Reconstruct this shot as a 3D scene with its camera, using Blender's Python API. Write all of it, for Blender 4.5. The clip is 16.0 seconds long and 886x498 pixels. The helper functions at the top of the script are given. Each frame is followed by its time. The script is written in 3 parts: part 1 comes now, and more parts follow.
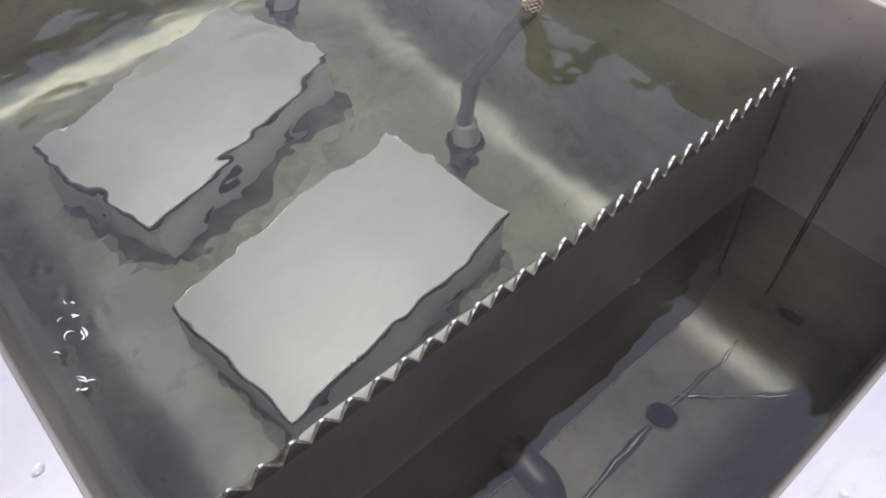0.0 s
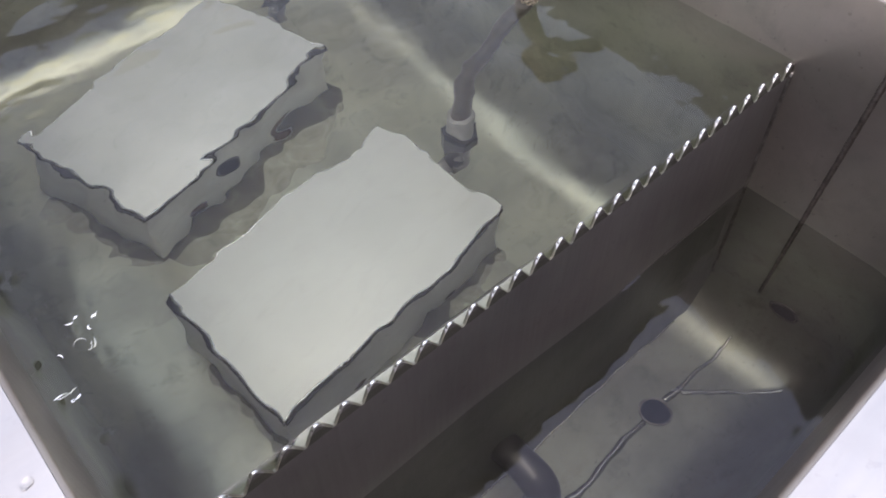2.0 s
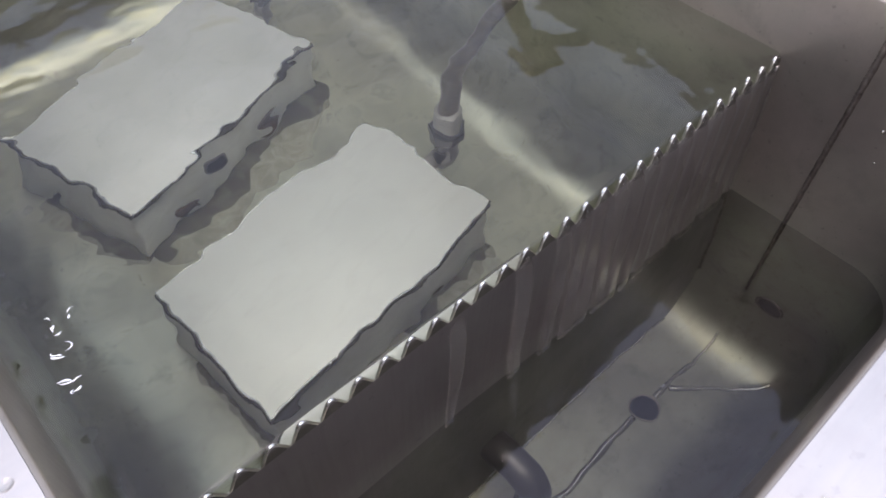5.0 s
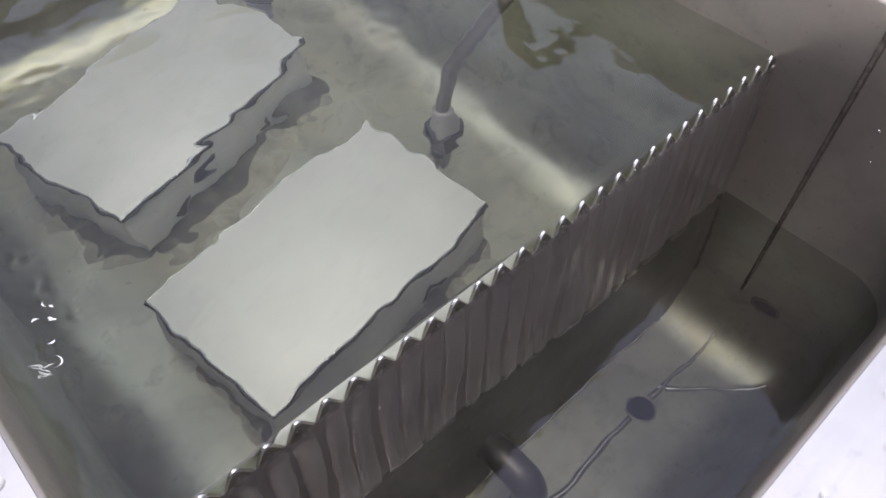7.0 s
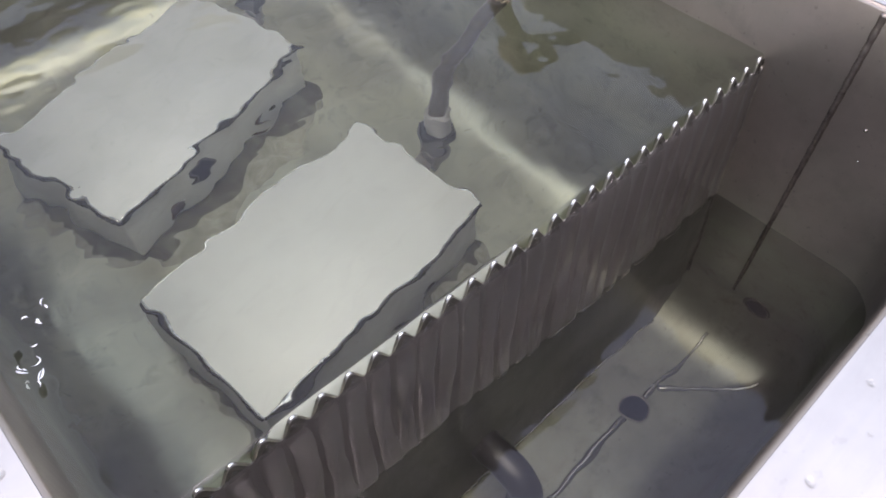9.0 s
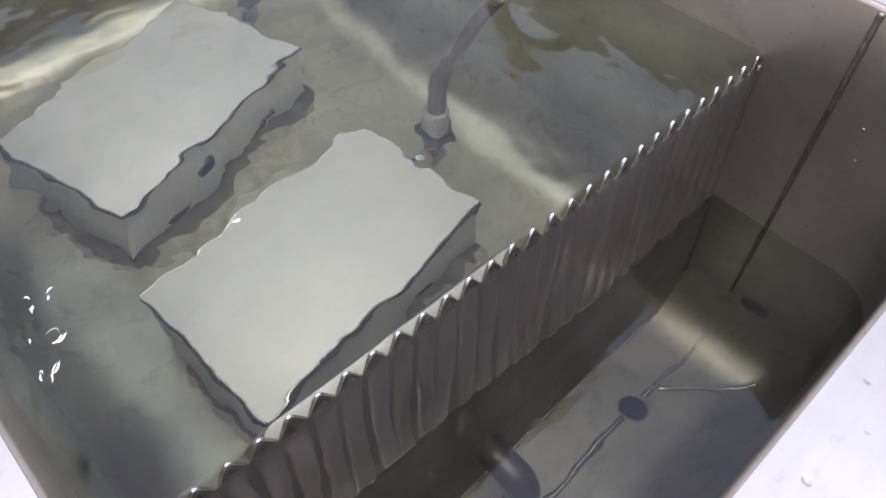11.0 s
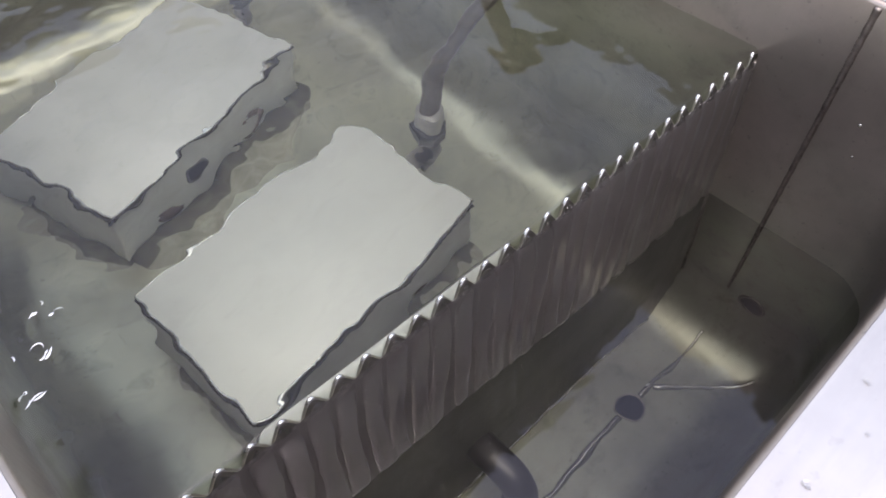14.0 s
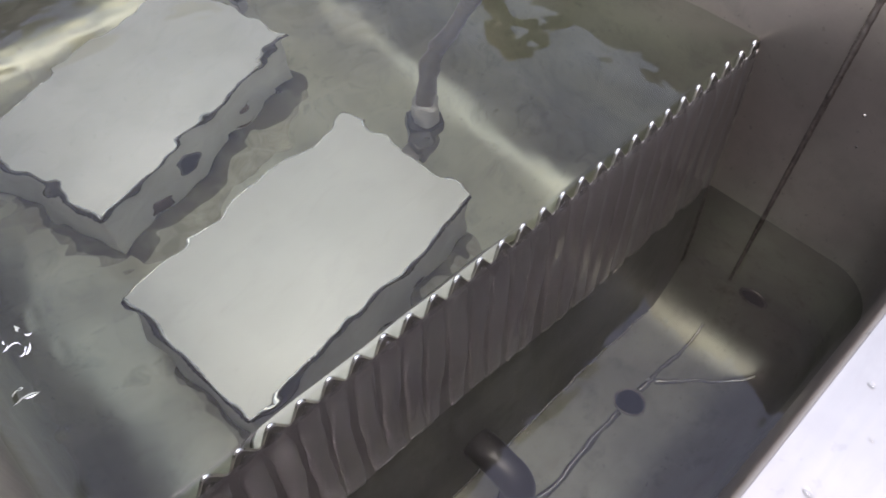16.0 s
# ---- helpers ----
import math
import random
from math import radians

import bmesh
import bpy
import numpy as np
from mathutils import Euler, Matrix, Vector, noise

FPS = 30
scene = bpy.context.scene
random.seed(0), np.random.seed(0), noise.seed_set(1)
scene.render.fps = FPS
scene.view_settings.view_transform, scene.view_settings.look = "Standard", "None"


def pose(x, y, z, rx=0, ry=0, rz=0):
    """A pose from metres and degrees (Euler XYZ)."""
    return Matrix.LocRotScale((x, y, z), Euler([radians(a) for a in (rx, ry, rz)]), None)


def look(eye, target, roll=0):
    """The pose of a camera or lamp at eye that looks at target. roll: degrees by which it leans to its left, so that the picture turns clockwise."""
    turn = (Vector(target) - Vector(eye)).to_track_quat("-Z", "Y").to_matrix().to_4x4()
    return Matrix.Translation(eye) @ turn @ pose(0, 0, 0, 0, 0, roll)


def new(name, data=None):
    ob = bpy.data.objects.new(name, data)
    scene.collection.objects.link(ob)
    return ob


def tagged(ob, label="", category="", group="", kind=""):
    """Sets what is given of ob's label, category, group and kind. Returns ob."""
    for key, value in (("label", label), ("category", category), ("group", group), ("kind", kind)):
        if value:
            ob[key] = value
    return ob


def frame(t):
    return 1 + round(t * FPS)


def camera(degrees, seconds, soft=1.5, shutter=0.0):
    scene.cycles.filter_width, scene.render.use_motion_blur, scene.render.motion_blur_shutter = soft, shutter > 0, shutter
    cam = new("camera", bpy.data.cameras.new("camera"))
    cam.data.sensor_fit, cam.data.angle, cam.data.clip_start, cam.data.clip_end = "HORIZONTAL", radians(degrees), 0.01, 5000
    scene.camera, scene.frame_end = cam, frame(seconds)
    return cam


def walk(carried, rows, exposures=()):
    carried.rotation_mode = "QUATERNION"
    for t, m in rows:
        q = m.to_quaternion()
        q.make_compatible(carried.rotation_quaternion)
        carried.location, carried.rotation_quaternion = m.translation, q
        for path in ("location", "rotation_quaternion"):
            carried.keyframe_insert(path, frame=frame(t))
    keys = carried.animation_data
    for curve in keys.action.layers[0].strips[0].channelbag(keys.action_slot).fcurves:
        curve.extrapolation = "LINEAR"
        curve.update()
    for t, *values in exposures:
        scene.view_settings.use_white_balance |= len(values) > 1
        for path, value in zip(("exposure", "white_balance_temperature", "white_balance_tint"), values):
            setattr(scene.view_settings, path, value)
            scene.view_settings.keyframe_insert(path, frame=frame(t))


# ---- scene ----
cam = camera(62.4, 16.0, soft=1.8)
PATH = [
    (0, (-0.6977, -0.233, 0.469), (-0.4028, 0.1017, -0.0705), -0.23),
    (0.5, (-0.6935, -0.2259, 0.4726), (-0.4022, 0.1032, -0.0722), 0.27),
    (1, (-0.6896, -0.2226, 0.4715), (-0.399, 0.1023, -0.0762), 0.45),
    (1.5, (-0.6886, -0.2213, 0.4714), (-0.398, 0.1012, -0.0777), 0.45),
    (2, (-0.6888, -0.2206, 0.4716), (-0.397, 0.1009, -0.0774), 0.45),
    (2.5, (-0.6874, -0.2198, 0.4695), (-0.3948, 0.1006, -0.0798), 0.49),
    (3, (-0.6871, -0.2207, 0.4698), (-0.3959, 0.0993, -0.0804), 0.35),
    (3.5, (-0.6855, -0.2251, 0.4714), (-0.3955, 0.0949, -0.0796), 0.08),
    (4, (-0.6852, -0.2243, 0.4701), (-0.3932, 0.0938, -0.0808), 0.3),
    (6.5, (-0.6832, -0.2247, 0.4685), (-0.3858, 0.0897, -0.0816), 0.72),
    (7, (-0.6842, -0.2248, 0.4661), (-0.3853, 0.0894, -0.0833), 0.92),
    (7.5, (-0.6863, -0.2264, 0.4657), (-0.3843, 0.0875, -0.0823), 1.2),
    (8, (-0.6881, -0.2301, 0.4675), (-0.3845, 0.0848, -0.079), 1.05),
    (8.5, (-0.6893, -0.2327, 0.4668), (-0.3848, 0.0834, -0.0785), 0.88),
    (9, (-0.6905, -0.2341, 0.4674), (-0.3849, 0.0815, -0.0775), 1.07),
    (11.5, (-0.6892, -0.2362, 0.4657), (-0.383, 0.0797, -0.0787), 0.93),
    (12, (-0.6897, -0.2339, 0.4653), (-0.3829, 0.0794, -0.0803), 1.18),
    (12.5, (-0.6913, -0.2299, 0.4682), (-0.3846, 0.0789, -0.08), 1.74),
    (13, (-0.6876, -0.232, 0.4642), (-0.3804, 0.0804, -0.0817), 1.22),
    (13.5, (-0.6851, -0.2322, 0.4635), (-0.3788, 0.0805, -0.0827), 1.06),
    (14, (-0.683, -0.233, 0.4623), (-0.376, 0.0794, -0.0837), 0.87),
    (14.5, (-0.6807, -0.232, 0.4621), (-0.3745, 0.0799, -0.0846), 0.77),
    (15, (-0.6772, -0.229, 0.4622), (-0.3737, 0.0815, -0.0869), 0.7),
    (15.5, (-0.6723, -0.2276, 0.4588), (-0.3707, 0.0815, -0.0921), 0.48),
    (16, (-0.6678, -0.2277, 0.456), (-0.3689, 0.0797, -0.0972), 0.32),
]
walk(cam, [(t, look(eye, target, roll)) for t, eye, target, roll in PATH], exposures=((0, 1.88, 6540, 19), (4, 1.88, 6540, 19), (8.5, 1.96, 6580, 19), (16, 1.95, 6580, 19)))

# ---- light: an open overcast sky ----
SUN_AZ, SUN_EL = radians(226), radians(73)
world = bpy.data.worlds.new("world")
scene.world = world
world.use_nodes = True
wn = world.node_tree
sky = wn.nodes.new("ShaderNodeTexSky")
sky.sky_type, sky.sun_disc = "NISHITA", False
sky.sun_elevation, sky.sun_rotation = SUN_EL, radians(90) - SUN_AZ
sky.air_density, sky.dust_density, sky.ozone_density = 1.4, 2.0, 1.5
haze = wn.nodes.new("ShaderNodeHueSaturation")
haze.inputs["Saturation"].default_value = 0.56
wn.links.new(sky.outputs["Color"], haze.inputs["Color"])
wn.links.new(haze.outputs["Color"], wn.nodes["Background"].inputs["Color"])
wn.nodes["Background"].inputs["Strength"].default_value = 0.15
sun = new("sun", bpy.data.lights.new("sun", "SUN"))
sun.data.energy, sun.data.angle, sun.data.color = 0.52, radians(40), (1.0, 0.95, 0.89)
sun.matrix_world = look((5 * math.cos(SUN_AZ) * math.cos(SUN_EL), 5 * math.sin(SUN_AZ) * math.cos(SUN_EL), 5 * math.sin(SUN_EL)), (0, 0, 0))

# ---- plan, metres: x along the weir, y away from the overflow side, z = 0 at the tooth tips ----
X0, X1 = -0.739, 0.0
Y0, Y1 = -0.237, 0.93
RIM, FLOOR = 0.096, -0.5
CORNER, COVE = 0.06, 0.085
LEAN = 0.042
PITCH, NOTCH = 0.025, 0.0155
PLATE = 0.0030
DRAIN = (-0.198, -0.093)


# ---- materials ----
def nodes_of(name):
    m = bpy.data.materials.new(name)
    m.use_nodes = True
    nt = m.node_tree
    return m, nt, nt.nodes, nt.links, nt.nodes["Principled BSDF"]


def ramp(nt, src, stops):
    r = nt.nodes.new("ShaderNodeValToRGB")
    el = r.color_ramp.elements
    while len(el) < len(stops):
        el.new(0.5)
    for e, (p, c) in zip(el, stops):
        e.position = p
        e.color = (*c, 1) if not isinstance(c, (int, float)) else (c, c, c, 1)
    nt.links.new(src, r.inputs["Fac"])
    return r.outputs["Color"]


def noise_tex(nt, scale, detail=4.0, stretch=(1, 1, 1), rough=0.55):
    tc = nt.nodes.new("ShaderNodeTexCoord")
    mp = nt.nodes.new("ShaderNodeMapping")
    mp.inputs["Scale"].default_value = stretch
    nt.links.new(tc.outputs["Object"], mp.inputs["Vector"])
    n = nt.nodes.new("ShaderNodeTexNoise")
    n.inputs["Scale"].default_value, n.inputs["Detail"].default_value = scale, detail
    n.inputs["Roughness"].default_value = rough
    nt.links.new(mp.outputs["Vector"], n.inputs["Vector"])
    return n.outputs["Fac"]


def mixed(nt, fac, a, b):
    mx = nt.nodes.new("ShaderNodeMix")
    mx.data_type = "RGBA"
    for sock, v in ((mx.inputs[0], fac), (mx.inputs[6], a), (mx.inputs[7], b)):
        if isinstance(v, tuple):
            sock.default_value = (*v, 1)
        elif isinstance(v, (int, float)):
            sock.default_value = v
        else:
            nt.links.new(v, sock)
    return mx.outputs[2]


def steel(name, clean, dull, rough=(0.25, 0.45), grain=(1, 1, 60), grain_scale=40, metal=1.0, bump=0.15, stain=6.0, mottle=(0.35, 0.7), scale=None, always_dry=False, specks=0.35):
    m, nt, N, L, p = nodes_of(name)
    big = noise_tex(nt, stain, 6.0)
    fine = noise_tex(nt, grain_scale, 3.0, grain)
    speck = noise_tex(nt, 120.0, 2.0)
    a = mixed(nt, ramp(nt, big, [(mottle[0], 0), (mottle[1], 1)]), clean, dull)
    if scale:
        # grey-green dimming by the water, painted in, stronger towards the bottom, with a ragged upper edge
        tc = N.new("ShaderNodeTexCoord")
        sep = N.new("ShaderNodeSeparateXYZ")
        L.new(tc.outputs["Object"], sep.inputs["Vector"])
        mr = N.new("ShaderNodeMapRange")
        mr.inputs["From Min"].default_value, mr.inputs["From Max"].default_value = 0.02, -0.16
        # the overflow side stands dry to a lower line than the full side
        dry = N.new("ShaderNodeMath")
        dry.operation = "LESS_THAN"
        L.new(sep.outputs["Y"], dry.inputs[0])
        dry.inputs[1].default_value = 1.0 if always_dry else -0.002
        line = N.new("ShaderNodeMath")
        line.operation = "MULTIPLY_ADD"
        L.new(dry.outputs["Value"], line.inputs[0])
        line.inputs[1].default_value = 0.17
        L.new(sep.outputs["Z"], line.inputs[2])
        L.new(line.outputs["Value"], mr.inputs["Value"])
        ad = N.new("ShaderNodeMath")
        ad.operation = "MULTIPLY_ADD"
        L.new(noise_tex(nt, 11.0, 5.0), ad.inputs[0])
        ad.inputs[1].default_value = 0.7
        L.new(mr.outputs["Result"], ad.inputs[2])
        fac = ramp(nt, ad.outputs["Value"], [(0.3, 0), (1.0, 1)])
        low = mixed(nt, ramp(nt, noise_tex(nt, 7.0, 5.0), [(0.38, 0), (0.66, 1)]), scale[0], scale[1])
        low = mixed(nt, ramp(nt, noise_tex(nt, 26.0, 5.0, (1, 1, 1), 0.65), [(0.54, 0), (0.70, 0.5)]), low, tuple(c * 0.6 for c in scale[1]))
        a = mixed(nt, fac, a, low)
    spots = ramp(nt, speck, [(0.66, 0), (0.74, specks)])
    streak = noise_tex(nt, 34.0, 5.0, (0.35, 1.0, 1.0), 0.7)
    a = mixed(nt, ramp(nt, streak, [(0.52, 0), (0.75, 0.25)]), a, tuple(c * 0.78 for c in dull))
    L.new(mixed(nt, spots, a, tuple(c * 0.5 for c in dull)), p.inputs["Base Color"])
    rr = nt.nodes.new("ShaderNodeMapRange")
    rr.inputs["To Min"].default_value, rr.inputs["To Max"].default_value = rough
    L.new(fine, rr.inputs["Value"])
    L.new(rr.outputs["Result"], p.inputs["Roughness"])
    p.inputs["Metallic"].default_value = metal
    b = nt.nodes.new("ShaderNodeBump")
    b.inputs["Strength"].default_value, b.inputs["Distance"].default_value = bump, 0.001
    L.new(fine, b.inputs["Height"])
    L.new(b.outputs["Normal"], p.inputs["Normal"])
    return m


STEEL_WALL = steel("tank_steel", (0.272, 0.233, 0.203), (0.170, 0.143, 0.122), (0.29, 0.44), (1, 1, 0.05), 260, metal=0.8, bump=0.06,
                   scale=((0.315, 0.314, 0.248), (0.215, 0.214, 0.172)))
STEEL_FLOOR = STEEL_WALL
STEEL_RIM = steel("rim_steel", (0.43, 0.405, 0.38), (0.37, 0.345, 0.325), (0.3, 0.5), (0.04, 1, 1), 220, stain=14.0, bump=0.08, specks=0.12)
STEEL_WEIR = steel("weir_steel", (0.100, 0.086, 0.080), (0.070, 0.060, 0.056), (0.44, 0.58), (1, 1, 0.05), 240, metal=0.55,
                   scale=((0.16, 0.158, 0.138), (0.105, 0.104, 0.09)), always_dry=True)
STEEL_BOX = steel("box_steel", (0.415, 0.424, 0.412), (0.36, 0.367, 0.357), (0.5, 0.62), (0.06, 1, 1), 180, stain=5.0, bump=0.03, metal=0.3, specks=0.08)
# box steel again, darkened for the dimmer light on the farther lid
LID_DIMMED = steel("dimmed_lid_steel", (0.345, 0.352, 0.346), (0.29, 0.296, 0.292), (0.5, 0.62), (0.06, 1, 1), 180, stain=7.0, bump=0.03, metal=0.3, specks=0.12)
# sides: box steel warmed in colour against the blue skylight on them
BOX_SIDE = steel("warmed_box_steel", (0.45, 0.455, 0.415), (0.35, 0.355, 0.32), (0.5, 0.62), (0.06, 1, 1), 180, stain=14.0, bump=0.03, metal=0.3)
STEEL_BEAD = steel("ground_weld", (0.62, 0.61, 0.58), (0.45, 0.44, 0.41), (0.18, 0.32), (1, 1, 1), 40, stain=10.0)
# weir edge steel with the gleam of the sky put into its colour
CUT_EDGE = steel("cut_edge", (0.50, 0.47, 0.44), (0.36, 0.33, 0.31), (0.28, 0.42), (1, 1, 1), 120, stain=60.0, bump=0.1)
STEEL_PIPE = steel("pipe_steel", (0.125, 0.119, 0.114), (0.08, 0.076, 0.073), (0.36, 0.48), (1, 1, 1), 60, bump=0.02, metal=0.7)
STEEL_WELD = steel("weld_steel", (0.26, 0.235, 0.215), (0.12, 0.105, 0.095), (0.35, 0.6), (1, 1, 1), 260, stain=90.0, bump=0.6)
NUT = steel("dull_nut", (0.115, 0.112, 0.108), (0.07, 0.068, 0.065), (0.3, 0.45), (1, 1, 1), 60)
SEAM_WELD = steel("seam_weld", (0.27, 0.232, 0.205), (0.15, 0.127, 0.112), (0.35, 0.6), (1, 1, 1), 300, stain=120.0, bump=0.5)
BRASS = steel("nickel_fitting", (0.30, 0.29, 0.27), (0.20, 0.193, 0.18), (0.35, 0.5), (1, 1, 1), 60, metal=0.6)


def plain(name, col, rough, metal=0.0, scale=30.0, vary=0.35, bump=0.2):
    m, nt, N, L, p = nodes_of(name)
    n = noise_tex(nt, scale, 5.0)
    L.new(mixed(nt, ramp(nt, n, [(0.3, 0), (0.7, 1)]), col, tuple(c * (1 - vary) for c in col)), p.inputs["Base Color"])
    p.inputs["Roughness"].default_value, p.inputs["Metallic"].default_value = rough, metal
    b = nt.nodes.new("ShaderNodeBump")
    b.inputs["Strength"].default_value, b.inputs["Distance"].default_value = bump, 0.001
    L.new(n, b.inputs["Height"])
    L.new(b.outputs["Normal"], p.inputs["Normal"])
    return m


HOSE_SKIN = plain("hose_sleeve", (0.085, 0.074, 0.06), 0.4, 0.0, 60)
BRAID = plain("wire_braid", (0.34, 0.28, 0.2), 0.35, 0.9, 200)
# near-black, paints the shade inside the round openings
DARK = plain("dark_bore", (0.004, 0.004, 0.006), 0.6)
GAP_SHADE = plain("gap_shade", (0.024, 0.022, 0.018), 0.85, 0.0, 80)
RUST = plain("rust_stain", (0.07, 0.05, 0.035), 0.8, 0.0, 150)
CONCRETE = plain("concrete", (0.32, 0.31, 0.29), 0.85, 0.0, 4)
CASING = steel("casing_steel", (0.5, 0.49, 0.48), (0.4, 0.39, 0.38), (0.3, 0.45))


def water_material(name, tint, sky_gain=1.0):
    m, nt, N, L, p = nodes_of(name)
    # the body of the water tints what is seen through it; the surface mirrors the sky untinted
    p.inputs["Base Color"].default_value = (*(c * c for c in tint), 1)
    p.inputs["Roughness"].default_value, p.inputs["IOR"].default_value = 0.0, 1.333
    p.inputs["Transmission Weight"].default_value = 1.0
    # specular tint raised above clean water, to paint in a brighter sky reflection
    p.inputs["Specular Tint"].default_value = (sky_gain * 1.04, sky_gain * 0.97, sky_gain * 1.06, 1)
    return m


WATER = water_material("tank_water", (0.715, 0.738, 0.68), 1.05)
WATER_LOW = water_material("overflow_water", (0.462, 0.476, 0.452), 1.35)
WATER_CLEAR = water_material("running_water", (0.97, 0.975, 0.97))


# ---- building helpers ----
def mesh_of(name, bm, material, smooth=None):
    me = bpy.data.meshes.new(name)
    bmesh.ops.recalc_face_normals(bm, faces=bm.faces) if smooth != "keep" else None
    bm.to_mesh(me)
    bm.free()
    me.materials.append(material)
    if smooth:
        for f in me.polygons:
            f.use_smooth = True
        if smooth != "keep" and smooth != "all":
            me.set_sharp_from_angle(angle=radians(smooth))
    return me


def part(name, bm, material, parent=None, label="", smooth=35, m=None):
    ob = new(name, mesh_of(name, bm, material, smooth))
    if m is not None:
        ob.matrix_basis = m
    if parent is not None:
        ob.parent = parent
    return tagged(ob, label)


def empty(name, m, label, category, group="", kind=""):
    ob = new(name)
    ob.empty_display_size = 0.02
    ob.matrix_basis = m
    return tagged(ob, label, category, group, kind)


def box_bm(sx, sy, sz, at=(0, 0, 0), bevel=0.0, seg=2):
    bm = bmesh.new()
    bmesh.ops.create_cube(bm, size=1, matrix=Matrix.Translation(at) @ Matrix.Diagonal((sx, sy, sz, 1)))
    if bevel:
        bmesh.ops.bevel(bm, geom=bm.edges[:], offset=bevel, segments=seg, affect="EDGES", profile=0.5)
    return bm


def lathe(profile, seg=32, caps=True):
    """A turned shape from (radius, z) pairs round the z axis."""
    bm = bmesh.new()
    rings = []
    for r, z in profile:
        rings.append([bm.verts.new((r * math.cos(2 * math.pi * i / seg), r * math.sin(2 * math.pi * i / seg), z)) for i in range(seg)])
    for a, b in zip(rings, rings[1:]):
        for i in range(seg):
            bm.faces.new((a[i], a[(i + 1) % seg], b[(i + 1) % seg], b[i]))
    if caps:
        bm.faces.new(rings[0][::-1])
        bm.faces.new(rings[-1])
    return bm


def spline(points, n):
    """Points along a smooth line through the given ones."""
    p = [Vector(points[0]) * 2 - Vector(points[1])] + [Vector(q) for q in points] + [Vector(points[-1]) * 2 - Vector(points[-2])]
    out = []
    for i in range(1, len(p) - 2):
        for k in range(n):
            t = k / n
            out.append(0.5 * (2 * p[i] + (p[i + 1] - p[i - 1]) * t + (2 * p[i - 1] - 5 * p[i] + 4 * p[i + 1] - p[i + 2]) * t * t
                              + (3 * p[i] - p[i - 1] - 3 * p[i + 1] + p[i + 2]) * t ** 3))
    return out + [p[-2]]


def tube(path, radius, seg=20, bm=None):
    """A tube along path; radius is a number or a function of the share of the way."""
    bm = bm or bmesh.new()
    side = Vector((0, 1, 0)) if abs((path[1] - path[0]).normalized().y) < 0.9 else Vector((1, 0, 0))
    rings = []
    for i, p in enumerate(path):
        d = (path[min(i + 1, len(path) - 1)] - path[max(i - 1, 0)]).normalized()
        side = (side - d * side.dot(d)).normalized()
        up = d.cross(side)
        r = radius(i / (len(path) - 1)) if callable(radius) else radius
        rings.append([bm.verts.new(p + (side * math.cos(2 * math.pi * k / seg) + up * math.sin(2 * math.pi * k / seg)) * r) for k in range(seg)])
    for a, b in zip(rings, rings[1:]):
        for k in range(seg):
            bm.faces.new((a[k], a[(k + 1) % seg], b[(k + 1) % seg], b[k]))
    bm.faces.new(rings[0][::-1])
    bm.faces.new(rings[-1])
    return bm


# ---- the tank: a rounded basin with coved bottom edges ----
def outline(inset, seg=10):
    """The rounded rectangle of the basin, inset by some metres; (x, y, side) from the middle of the west side round."""
    r = max(CORNER - inset, 0.004)
    x0, x1, y0, y1 = X0 + inset, X1 - inset, Y0 + inset, Y1 - inset
    pts = []
    for cx, cy, a0, s0, s1 in ((x0 + r, y0 + r, 180, "west", "south"), (x1 - r, y0 + r, 270, "south", "east"),
                               (x1 - r, y1 - r, 0, "east", "north"), (x0 + r, y1 - r, 90, "north", "west")):
        for k in range(seg + 1):
            a = radians(a0 + 90 * k / seg)
            pts.append((cx + r * math.cos(a), cy + r * math.sin(a), s0 if k < seg / 2 else s1))
    return pts


